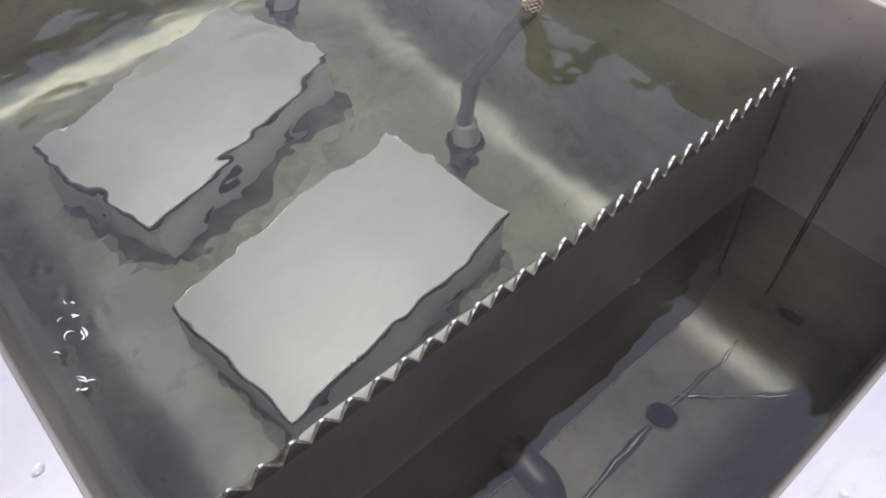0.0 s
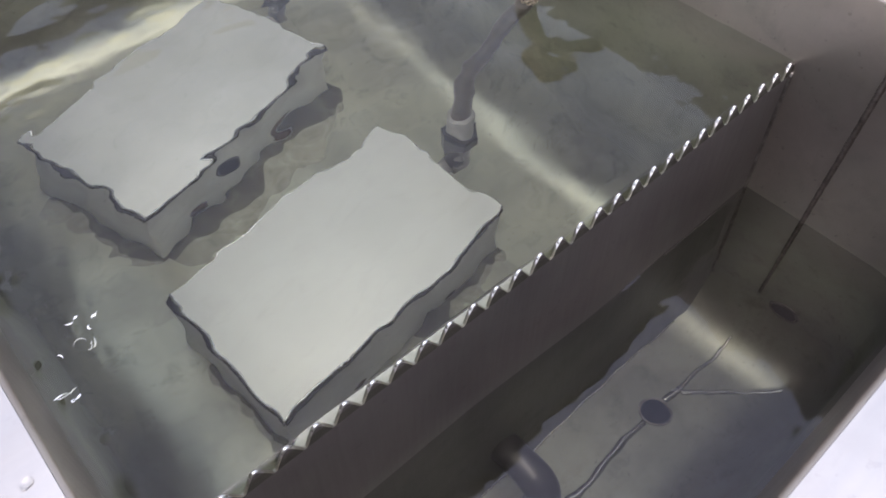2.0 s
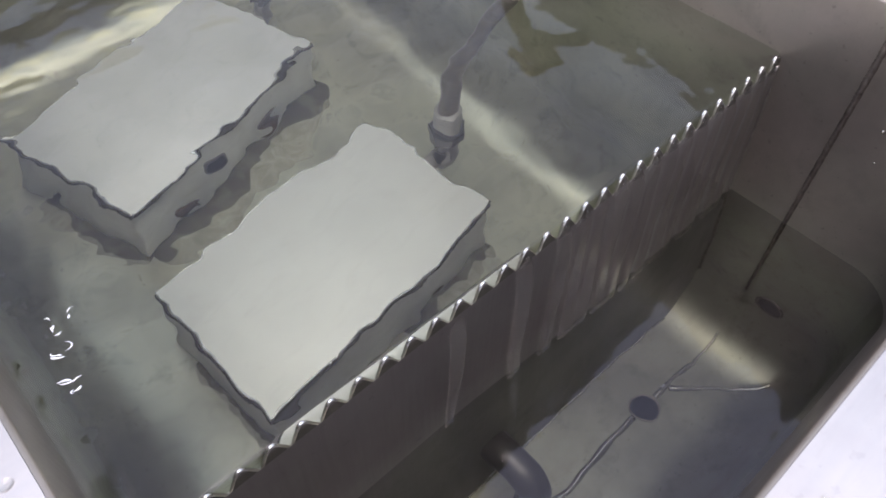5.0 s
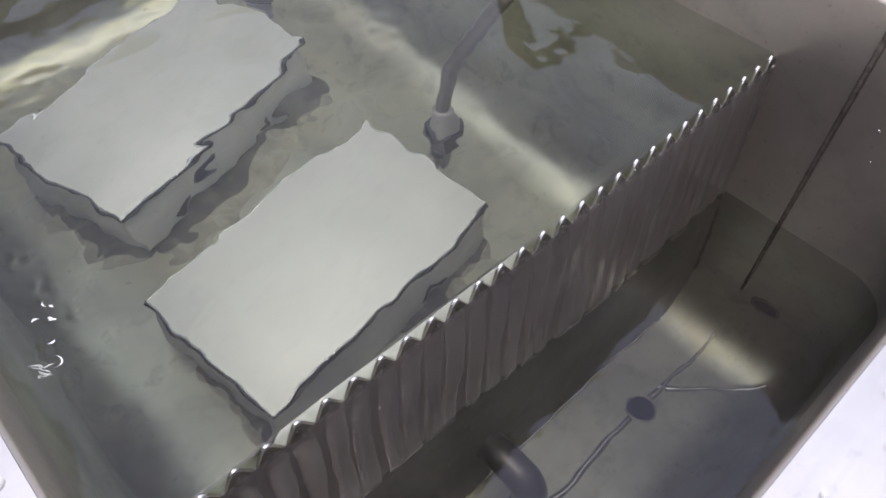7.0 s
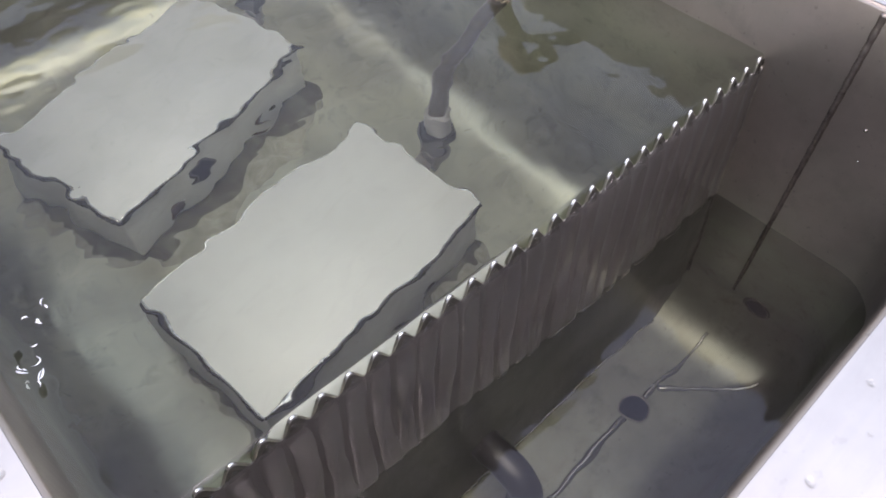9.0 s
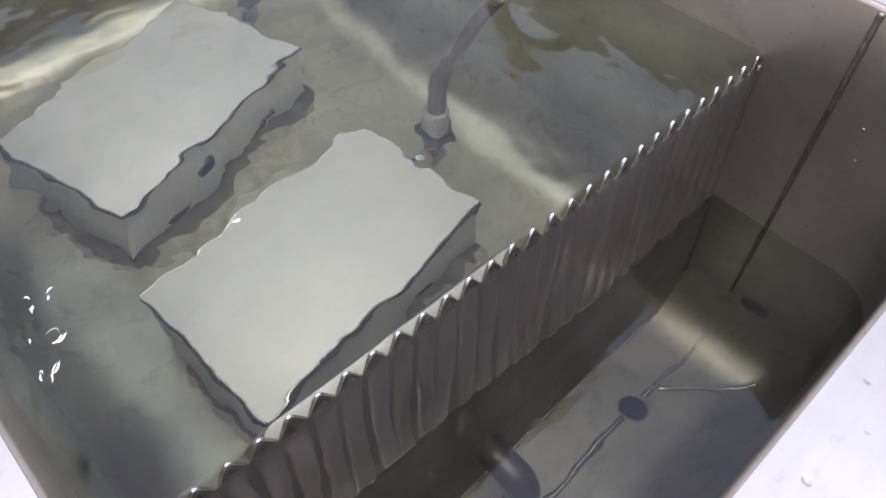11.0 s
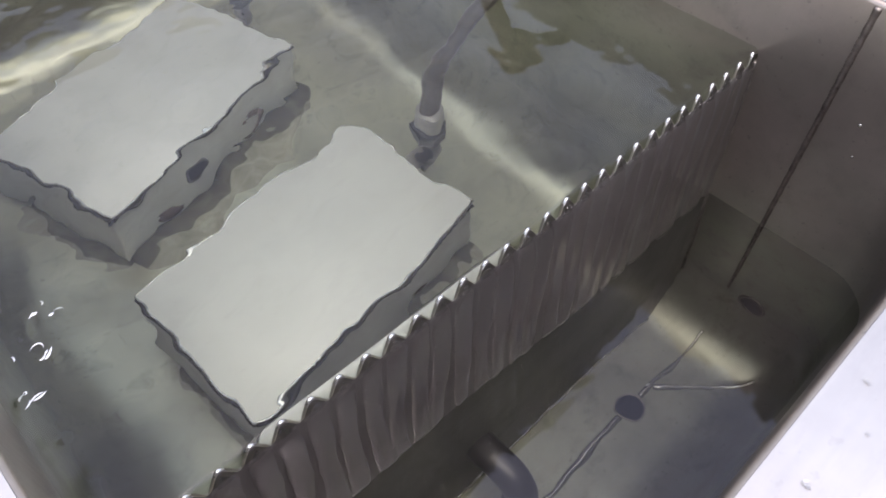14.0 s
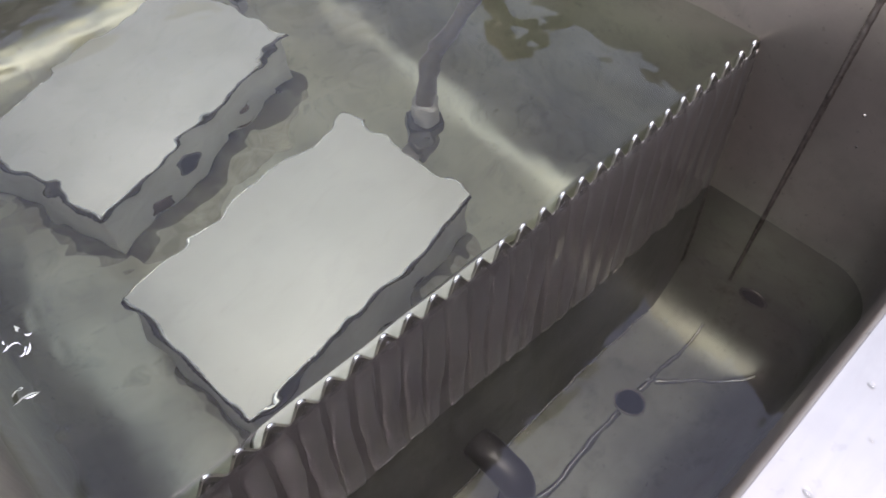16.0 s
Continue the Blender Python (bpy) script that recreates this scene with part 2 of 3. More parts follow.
def basin():
    levels = [(-0.0040, RIM + 0.0), (-0.0012, RIM - 0.0012), (0.0, RIM - 0.0040), (0.0, 0.0), (0.0, FLOOR + COVE)]
    for k in range(1, 9):
        a = radians(90 * k / 8)
        levels.append((COVE * (1 - math.cos(a)), FLOOR + COVE * (1 - math.sin(a))))
    rings = [[(x, y, z, s) for x, y, s in outline(i)] for i, z in levels]
    n = len(rings[0])
    for side in ("west", "south", "east", "north"):
        bm = bmesh.new()
        made = {}

        def vert(r, k):
            k %= n
            if (r, k) not in made:
                made[r, k] = bm.verts.new(rings[r][k][:3])
            return made[r, k]
        for r in range(4):
            for k in range(n):
                if rings[0][k][3] == side:
                    bm.faces.new((vert(r, k), vert(r + 1, k), vert(r + 1, k + 1), vert(r, k + 1)))
        bmesh.ops.reverse_faces(bm, faces=bm.faces)
        ob = part("wall_" + side, bm, STEEL_WALL, smooth="keep")
        for f in ob.data.polygons:
            f.use_smooth = True
        tagged(ob, "brushed stainless steel tank wall", "tank wall", "tank walls", "structure")
        walls[side] = ob
    bm = bmesh.new()
    loops = [[bm.verts.new(q[:3]) for q in ring] for ring in rings[4:]]
    loops.append([bm.verts.new((x, y, FLOOR)) for x, y, q in outline(COVE + 0.006)])
    for a, b in zip(loops, loops[1:]):
        for k in range(n):
            bm.faces.new((a[k], a[(k + 1) % n], b[(k + 1) % n], b[k]))
    # the flat of the floor, with the round hole of the drain in it
    ring = [bm.verts.new((DRAIN[0] + 0.0175 * math.cos(2 * math.pi * i / 40), DRAIN[1] + 0.0175 * math.sin(2 * math.pi * i / 40), FLOOR)) for i in range(40)]
    hole = [bm.edges.new((ring[i], ring[(i + 1) % 40])) for i in range(40)]
    edge = [bm.edges.get((loops[-1][k], loops[-1][(k + 1) % n])) for k in range(n)]
    bmesh.ops.triangle_fill(bm, use_beauty=True, use_dissolve=False, edges=hole + edge, normal=(0, 0, 1))
    bmesh.ops.recalc_face_normals(bm, faces=bm.faces)
    if max(bm.faces, key=lambda f: f.calc_area()).normal.z < 0:
        bmesh.ops.reverse_faces(bm, faces=bm.faces)
    ob = part("floor", bm, STEEL_FLOOR, smooth="keep")
    tagged(ob, "dull stainless steel tank floor with coved edges, toned grey-green", "tank floor", "", "structure")
    return ob


walls = {}
floor = basin()


def flange():
    """The flat rim round the basin and the outer casing under it."""
    bm = bmesh.new()
    inner = [(x, y) for x, y, s in outline(-0.0042)]
    wide = 0.11
    rings = []
    for grow, z in ((0.0, RIM + 0.0004), (wide, RIM + 0.0004), (wide + 0.004, RIM - 0.003), (wide + 0.004, RIM - 0.035)):
        rings.append([bm.verts.new((x, y, z)) for x, y, s in outline(-0.0042 - grow)])
    n = len(inner)
    for a, b in zip(rings, rings[1:]):
        for k in range(n):
            bm.faces.new((a[k], b[k], b[(k + 1) % n], a[(k + 1) % n]))
    ob = part("rim", bm, STEEL_RIM, smooth=40)
    tagged(ob, "pale brushed steel rim with scattered water drops", "tank rim", "", "structure")
    bm = bmesh.new()
    rings = [[bm.verts.new((x, y, z)) for x, y, s in outline(-0.09)] for z in (RIM - 0.004, FLOOR - 0.25)]
    for k in range(n):
        bm.faces.new((rings[0][k], rings[1][k], rings[1][(k + 1) % n], rings[0][(k + 1) % n]))
    bm.faces.new(rings[1])
    ob = part("casing", bm, CASING, smooth=40)
    tagged(ob, "plain steel outer casing of the tank", "tank casing", "", "structure")


flange()
bm = bmesh.new()
bmesh.ops.create_grid(bm, x_segments=4, y_segments=4, size=400, matrix=Matrix.Translation((0, 0, FLOOR - 0.25)))
tagged(part("ground", bm, CONCRETE, smooth=None), "grey concrete ground under the tank", "ground", "", "structure")


def plate_y(x, z):
    """Where the front of the thin weir plate stands: it leans a little, and bulges between its edges."""
    s = min(1.0, max(0.0, (-0.22 - x) / 0.26))
    return LEAN * z - PLATE + 0.0105 * s * s * (3 - 2 * s) * math.sin(math.pi * min(1.0, max(0.0, -z / 0.46))) ** 1.2


# ---- unseen plain wall, added behind the tank to darken the water's reflection ----
bm = box_bm(9.0, 0.2, 2.3, (-1.2, 3.1, FLOOR - 0.25 + 1.15), 0.01, 1)
tagged(part("wall_behind", bm, CONCRETE), "unseen plain grey wall added behind the tank for reflections", "wall", "", "structure")


# ---- the toothed weir between the two parts of the tank ----
def weir():
    thing = empty("overflow_weir", pose(0, 0, 0), "dark stained steel overflow weir with a saw-toothed top edge", "weir")
    bm = bmesh.new()
    top = []
    x = X1 + 0.002
    k = 0
    while True:
        tip = -(k + 0.3) * PITCH
        for dx, dz in ((0.0025, -0.0012), (0.0008, 0.0), (-0.0008, 0.0), (-0.0025, -0.0012),
                       (-0.0110, -NOTCH + 0.0006), (-0.0118, -NOTCH), (-0.0132, -NOTCH), (-0.0140, -NOTCH + 0.0006)):
            if X0 - 0.001 < tip + dx < X1 + 0.001:
                top.append((tip + dx, dz))
        k += 1
        if tip < X0:
            break
    top = [(X1 + 0.002, -0.004)] + top + [(X0 - 0.002, -0.004)]
    low = FLOOR - 0.002
    n = len(top)
    depths = [-0.03] + list(np.linspace(-0.07, low, 14))
    levels = [[z for px, z in top]] + [[z] * n for z in depths]
    sides = [[[bm.verts.new((px, plate_y(px, z) + off, z)) for (px, q), z in zip(top, zs)] for zs in levels] for off in (0.0, PLATE)]
    for i in range(n - 1):
        for side in sides:
            for up, down in zip(side, side[1:]):
                bm.faces.new((up[i], up[i + 1], down[i + 1], down[i]))
        bm.faces.new((sides[0][0][i], sides[0][0][i + 1], sides[1][0][i + 1], sides[1][0][i]))
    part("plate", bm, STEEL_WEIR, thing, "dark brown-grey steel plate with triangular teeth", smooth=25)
    # the cut edge that runs over teeth and notches, made paler for the sky it reflects
    bm = bmesh.new()
    strip = [[bm.verts.new((px, plate_y(px, z) + off, z + up)) for px, z in top] for off, up in ((-0.0003, -0.0004), (0.0002, 0.0004), (PLATE - 0.0002, 0.0004), (PLATE + 0.0003, -0.0004))]
    for a, b in zip(strip, strip[1:]):
        for i in range(n - 1):
            bm.faces.new((a[i], a[i + 1], b[i + 1], b[i]))
    part("cut_edge", bm, CUT_EDGE, thing, "cut edge of the teeth, painted pale for the reflected sky", smooth=50)
    # bead of weld where the plate meets each end wall and the floor
    for name, xx in (("end_weld", X1 - 0.0015), ("end_weld", X0 + 0.0015)):
        path = [Vector((xx, plate_y(xx, z) - 0.0008, z)) for z in np.linspace(-0.012, FLOOR + 0.07, 60)]
        part(name, tube(path, lambda s: 0.0022 + 0.0004 * math.sin(s * 190), 8), STEEL_WELD, thing, "dark weld bead", smooth="all")
    path = [Vector((xx, LEAN * FLOOR - PLATE - 0.0006, FLOOR + 0.0006)) for xx in np.linspace(X0 + 0.07, X1 - 0.07, 120)]
    part("foot_weld", tube(path, lambda s: 0.002 + 0.0004 * math.sin(s * 400), 8), STEEL_BEAD, thing, "bright ground weld bead", smooth="all")
    # bright metal beads that stand for the water glints on the tips of the teeth
    path = [Vector((a * 0.0032, LEAN * -0.001 - PLATE / 2, -0.0002 - 0.0032 * max(0.0, abs(a) - 0.25) / 0.75)) for a in np.linspace(-1, 1, 9)]
    tip_bm = tube(path, 0.0015, 8)
    first, k = None, 0
    while -(k + 0.3) * PITCH > X0 + 0.004:
        here = pose(-(k + 0.3) * PITCH, 0, 0)
        if first is None:
            first = part("tip_glint", tip_bm, STEEL_BEAD, thing, "bright bead for the water glint on a tooth", smooth="all", m=here)
        else:
            ob = new("tip_glint", first.data)
            ob.parent, ob.matrix_basis = thing, here
        k += 1
    return thing


weir()


# ---- weld seam, ports, creases ----
def seam_on_wall():
    path = [Vector((-0.0006, -0.0888, z)) for z in np.linspace(RIM - 0.004, -0.40, 220)]
    bm = tube(path, lambda s: 0.0034 - 0.0016 * s + 0.0004 * math.sin(s * 700) + 0.0003 * math.sin(s * 171), 8)
    part("weld_seam", bm, SEAM_WELD, walls["east"], "dark stippled vertical weld seam", smooth="all")


seam_on_wall()


def ports():
    # bottom drain
    c, solid = DRAIN, floor
    pipe = part("drain_pipe", lathe([(0.0190, -0.09), (0.0190, -0.0002), (0.0172, 0.0004), (0.0168, -0.001), (0.0168, -0.085), (0.0001, -0.085)], 40, False),
         DARK, solid, "dark round drain opening", smooth=40, m=pose(*c, FLOOR))
    part("drain_lip", lathe([(0.0200, 0.0), (0.0196, 0.0010), (0.0182, 0.0012), (0.0170, 0.0002)], 40, False), STEEL_WELD, pipe, "dull rim of the drain", smooth="all")
    # creases pressed into the floor towards the drain
    rng = random.Random(4)
    for a, b in (((-0.66, -0.100), (-0.219, -0.0945)), ((-0.177, -0.0945), (-0.040, -0.0945)), ((-0.152, -0.100), (-0.055, -0.186))):
        n = 50
        path = []
        for i in range(n + 1):
            s = i / n
            px, py = a[0] + (b[0] - a[0]) * s, a[1] + (b[1] - a[1]) * s + rng.uniform(-1, 1) * 0.0004 + 0.0022 * math.sin(s * 11 * abs(b[0] - a[0]) / 0.4 + 2) * min(1, 8 * (1 - s))
            up = max(0.0, COVE - (X1 - px), COVE - (py - Y0))
            path.append(Vector((px, py, FLOOR + 0.0002 + COVE - math.sqrt(COVE ** 2 - up ** 2))))
        part("floor_crease", tube(path, lambda s: (0.0042 if a[0] < -0.5 else 0.0028) + 0.0007 * math.sin(s * 5 + 1) + 0.0004 * math.sin(s * 17), 8), STEEL_BEAD, solid, "thin bright weld crease", smooth="all")
    # side outlet in the end wall
    lip = part("outlet_lip", lathe([(0.0195, 0.0), (0.0190, 0.002), (0.0165, 0.0022), (0.0155, 0.0005)], 36, False), STEEL_WELD, walls["east"], "rim of a round outlet", smooth="all", m=pose(-0.0008, -0.126, -0.408, 0, -90, 0))
    part("outlet_bore", lathe([(0.0156, 0.0006), (0.0001, 0.0004)], 36), DARK, lip, "dark round outlet", smooth=None)


ports()


def elbow_pipe():
    thing = empty("pipe_elbow", pose(-0.403, -0.019, -0.388), "dark dull steel pipe elbow turned down from the weir plate", "pipe")
    pts = [Vector((0, 0.012, 0)), Vector((0, -0.022, 0)), Vector((0.0, -0.034, -0.001))]
    for k in range(1, 11):
        a = radians(9 * k)
        pts.append(Vector((0, -0.034 - 0.030 * math.sin(a), -0.030 * (1 - math.cos(a)) - 0.001)))
    pts.append(Vector((0, -0.064, -0.060)))
    bend = part("bend", tube(pts, 0.0200, 32), STEEL_PIPE, thing, smooth="all")
    part("mouth", lathe([(0.0215, 0.0), (0.0215, 0.010), (0.0203, 0.012), (0.0203, -0.002), (0.017, -0.002), (0.0001, 0.004)], 32, False), STEEL_PIPE, bend, "thicker collar at the open end", smooth=40, m=pose(0, -0.064, -0.070))


elbow_pipe()


# ---- the two immersed boxes ----
BOX_L, BOX_W, BOX_H = 0.376, 0.214, 0.120


def immersed_box(m, label, hole):
    thing = empty("immersed_box", m, label, "steel box", "immersed boxes")
    body = part("body", box_bm(BOX_L, BOX_W, BOX_H - 0.004, (0, 0, 0.010 + (BOX_H - 0.004) / 2), 0.003, 3), BOX_SIDE, thing, smooth=50)
    lid = part("lid", box_bm(BOX_L + 0.003, BOX_W + 0.003, 0.004, (0, 0, 0.010 + BOX_H - 0.0015), 0.0012, 2), LID_DIMMED if hole else STEEL_BOX, thing,
               "steel top plate, painted greyer for the dimmer light" if hole else "smooth bright steel top plate", smooth=50)
    # the bright rounded edge of the top plate and a dark strip painting the shaded gap under it
    hx, hy, hz = BOX_L / 2 + 0.0012, BOX_W / 2 + 0.0012, 0.010 + BOX_H
    for a, b in (((-hx, -hy), (hx, -hy)), ((hx, -hy), (hx, hy)), ((hx, hy), (-hx, hy)), ((-hx, hy), (-hx, -hy))):
        path = [Vector((a[0] + (b[0] - a[0]) * i / 60, a[1] + (b[1] - a[1]) * i / 60, hz - 0.0008)) for i in range(61)]
        part("lid_edge", tube(path, lambda s: 0.0014 + 0.0003 * math.sin(s * 240), 8), STEEL_BEAD, lid, "bright rounded edge of the top plate", smooth="all")
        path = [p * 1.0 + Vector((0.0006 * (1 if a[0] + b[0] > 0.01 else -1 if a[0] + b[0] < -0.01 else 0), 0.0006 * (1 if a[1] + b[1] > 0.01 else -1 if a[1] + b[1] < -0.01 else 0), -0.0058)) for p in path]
        part("gap_strip", tube(path, lambda s: 0.0030 + 0.0005 * math.sin(s * 190), 8), GAP_SHADE, lid, "dark strip for the shaded gap under the top plate", smooth="all")
    for sx in (-1, 1):
        for sy in (-1, 1):
            part("foot", box_bm(0.05, 0.016, 0.0104, (sx * (BOX_L / 2 - 0.06), sy * (BOX_W / 2 - 0.012), 0.0052), 0.001, 1), STEEL_PIPE, thing, "low dark foot", smooth=40)
    # side port
    if hole:
        rim = part("port_rim", lathe([(0.0175, -0.001), (0.0175, 0.0012), (0.0150, 0.0016), (0.0145, 0.0002)], 32, False), STEEL_PIPE, thing, "rim of the side port", smooth="all",
             m=pose(-0.044, -BOX_W / 2, 0.060, 90, 0, 0))
        part("port_bore", lathe([(0.0148, 0.0002), (0.0148, 0.0006), (0.0001, 0.0006)], 32), DARK, rim, "black side port", smooth=None)
    rng = random.Random(7 if hole else 9)
    for xx in ((0.085, 0.016), (-0.10, 0.018)):
        bm = lathe([(0.0001, 0), (xx[1], 0), (xx[1] * 0.8, 0.0005), (0.0001, 0.0007)], 14)
        for v in bm.verts:
            k = rng.uniform(0.6, 1.25)
            v.co.x *= k * 1.3
            v.co.y *= rng.uniform(0.4, 0.7)
        part("rust_patch", bm, RUST, thing, "brown rust patch", smooth="all", m=pose(xx[0], -BOX_W / 2 - 0.0002, 0.024, 90, 0, 0))
    # the socket of the conduit on the short end
    part("socket", lathe([(0.013, -0.002), (0.013, 0.008), (0.012, 0.010), (0.012, 0.030), (0.001, 0.030)], 24), BRASS, thing, "dull metal socket", smooth=40, m=pose(BOX_L / 2, 0, 0.116, 0, 90, 0))
    return thing


BOX_Z = FLOOR
box_a = immersed_box(pose(-0.416, 0.6375, BOX_Z, 0, 0, 16.6), "closed pale steel box under water with a black side port", True)
box_b = immersed_box(pose(-0.406, 0.279, BOX_Z, 0, 0, 7.2), "closed pale steel box under water beside the weir", False)


# ---- sludge and painted shade on the floor along the boxes ----
def shade_deposit(name, thick, thin, low, high):
    """Patchy dirt and painted shade: dark in some places, thinner in others."""
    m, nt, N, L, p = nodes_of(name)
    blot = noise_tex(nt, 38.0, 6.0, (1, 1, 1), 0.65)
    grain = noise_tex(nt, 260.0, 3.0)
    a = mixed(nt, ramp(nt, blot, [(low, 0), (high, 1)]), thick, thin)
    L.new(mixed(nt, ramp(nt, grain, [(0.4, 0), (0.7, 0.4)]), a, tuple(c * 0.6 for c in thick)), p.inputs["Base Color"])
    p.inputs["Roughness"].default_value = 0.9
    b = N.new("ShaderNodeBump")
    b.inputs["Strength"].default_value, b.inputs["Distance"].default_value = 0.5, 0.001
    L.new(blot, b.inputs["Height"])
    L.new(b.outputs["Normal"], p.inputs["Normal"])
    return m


SLUDGE_SHADE = shade_deposit("sludge_and_shade", (0.045, 0.043, 0.030), (0.11, 0.111, 0.084), 0.46, 0.70)
SHADE_FRINGE = shade_deposit("shade_fringe", (0.125, 0.127, 0.098), (0.205, 0.208, 0.168), 0.36, 0.66)


def sludge(m, a, b, wide, seed, label, material=SLUDGE_SHADE, tall=0.0045):
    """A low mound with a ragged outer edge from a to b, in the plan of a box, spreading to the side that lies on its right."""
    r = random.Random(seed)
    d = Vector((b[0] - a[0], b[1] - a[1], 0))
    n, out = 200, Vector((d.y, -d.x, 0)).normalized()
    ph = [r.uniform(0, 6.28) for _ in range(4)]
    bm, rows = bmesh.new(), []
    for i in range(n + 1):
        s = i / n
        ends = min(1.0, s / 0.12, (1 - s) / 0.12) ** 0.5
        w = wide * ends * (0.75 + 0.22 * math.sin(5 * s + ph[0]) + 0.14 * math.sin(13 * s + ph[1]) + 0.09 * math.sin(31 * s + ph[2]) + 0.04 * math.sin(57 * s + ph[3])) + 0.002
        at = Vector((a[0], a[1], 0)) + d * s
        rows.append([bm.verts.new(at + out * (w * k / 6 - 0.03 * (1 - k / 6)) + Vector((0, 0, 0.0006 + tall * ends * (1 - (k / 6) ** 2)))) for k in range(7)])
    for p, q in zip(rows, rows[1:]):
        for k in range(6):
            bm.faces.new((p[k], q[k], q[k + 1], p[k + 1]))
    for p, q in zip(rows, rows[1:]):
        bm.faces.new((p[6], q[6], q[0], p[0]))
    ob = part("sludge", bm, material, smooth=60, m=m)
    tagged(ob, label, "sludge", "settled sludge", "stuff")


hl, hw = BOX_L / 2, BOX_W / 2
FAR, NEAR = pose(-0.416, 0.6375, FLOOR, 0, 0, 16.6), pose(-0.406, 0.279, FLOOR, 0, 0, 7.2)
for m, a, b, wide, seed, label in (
        (FAR, (-hl + 0.01, -hw), (hl + 0.02, -hw), 0.036, 3, "dark brown sludge and painted shade along the farther box"),
        (FAR, (-hl, hw - 0.03), (-hl, -hw), 0.022, 5, "dark sludge and painted shade at the end of the farther box"),
        (NEAR, (0.02, -hw), (hl + 0.01, -hw), 0.020, 8, "dark strip of painted shade along the box beside the weir"),
        (NEAR, (-hl, hw - 0.05), (-hl, -hw), 0.010, 9, "thin strip of painted shade at the end of the nearer box")):
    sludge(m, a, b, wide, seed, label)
    # lighter, wider layer that softens the edge of the painted shade
    sludge(m, a, b, wide * 1.75, seed + 20, "thin grey fringe that softens the painted shade", SHADE_FRINGE, 0.0016)


# ---- conduits ----
def conduit(name, base, points, label):
    thing = empty(name, pose(*base), label, "conduit hose", "conduits")
    rel = [Vector(p) - Vector(base) for p in points]
    elbow = part("elbow_body", tube([Vector((-0.012, 0, 0)), Vector((-0.004, 0, 0.001)), Vector((0, 0, 0.006)), Vector((0, 0, 0.046))], 0.0165, 24), BRASS, thing, "dull metal elbow", smooth="all")
    part("hex_nut", lathe([(0.0235, 0.040), (0.0265, 0.043), (0.0265, 0.066), (0.0235, 0.069)], 6), NUT, elbow, "six-sided metal nut", smooth=30)
    part("ferrule", lathe([(0.0165, 0.068), (0.0170, 0.071), (0.0166, 0.098), (0.0160, 0.100), (0.0158, 0.112), (0.0125, 0.115)], 28), BRASS, elbow, "crimped metal ferrule", smooth=40)
    path = spline([Vector((0, 0, 0.106))] + rel, 40)
    total = len(path)
    part("sleeve", tube(path, lambda s: 0.0107 + 0.0001 * math.sin(s * total * 0.9), 20), HOSE_SKIN, thing, "grey-brown ribbed hose", smooth="all")
    # wire braid above the water
    z0 = -base[2]
    dry = [p for p in path if p.z > z0 + 0.004]
    if len(dry) > 3:
        for turn in range(10):
            for sgn in (1, -1):
                pts, side = [], Vector((0, 1, 0))
                for i, p in enumerate(dry):
                    d = (dry[min(i + 1, len(dry) - 1)] - dry[max(i - 1, 0)]).normalized()
                    side = (side - d * side.dot(d)).normalized()
                    a = sgn * i * 0.16 + turn * 2 * math.pi / 10
                    pts.append(p + (side * math.cos(a) + d.cross(side) * math.sin(a)) * 0.0113)
                part("braid_wire", tube(pts, 0.0011, 5), BRAID, thing, "brass-coloured braid wire", smooth="all")
    return thing


conduit("conduit_hose", (-0.187, 0.301, -0.384), [(-0.187, 0.301, -0.265), (-0.177, 0.300, -0.19), (-0.160, 0.290, -0.13), (-0.143, 0.280, -0.07), (-0.134, 0.257, 0.0),
        (-0.115, 0.252, 0.05), (-0.06, 0.256, 0.115), (0.03, 0.262, 0.135), (0.11, 0.27, 0.11)], "grey braided conduit hose rising from a box out of the water")
conduit("conduit_hose", (-0.209, 0.698, -0.384), [(-0.205, 0.702, -0.265), (-0.190, 0.713, -0.18), (-0.166, 0.725, -0.08), (-0.14, 0.735, 0.0),
        (-0.10, 0.75, 0.06), (-0.05, 0.76, 0.115), (0.03, 0.77, 0.13), (0.11, 0.78, 0.11)], "grey braided conduit hose from the farther box")


# ---- water ----
def waves(seed, count, lo, hi, slope):
    rng = random.Random(seed)
    out = []
    for _ in range(count):
        lam = math.exp(rng.uniform(math.log(lo), math.log(hi)))
        a = rng.uniform(0, 2 * math.pi)
        out.append((2 * math.pi / lam * math.cos(a), 2 * math.pi / lam * math.sin(a), rng.uniform(0, 6.28), slope * lam / (2 * math.pi) * rng.uniform(0.6, 1.2)))
    return np.array(out)


def sheet(name, x0, x1, y0, y1, step, height, material, fine=(), edge=None):
    nx, ny = int(round((x1 - x0) / step)) + 1, int(round((y1 - y0) / step)) + 1
    ys = np.concatenate([np.array(fine), np.linspace(y0, y1, ny)])
    ny = len(ys)
    gx, gy = np.meshgrid(np.linspace(x0, x1, nx), ys)
    if edge is not None:
        ends = np.array([edge(x) for x in gx[0]])[None, :]
        gy = y0 + (gy - y0) * (ends - y0) / (y1 - y0)
    gz = height(gx, gy)
    co = np.stack([gx.ravel(), gy.ravel(), gz.ravel()], 1)
    i = (np.arange(ny - 1)[:, None] * nx + np.arange(nx - 1)[None, :]).ravel()
    faces = np.stack([i, i + 1, i + nx + 1, i + nx], 1)
    me = bpy.data.meshes.new(name)
    me.from_pydata(co.tolist(), [], faces.tolist())
    me.materials.append(material)
    for f in me.polygons:
        f.use_smooth = True
    ob = new(name, me)
    ob.visible_shadow = False
    return ob


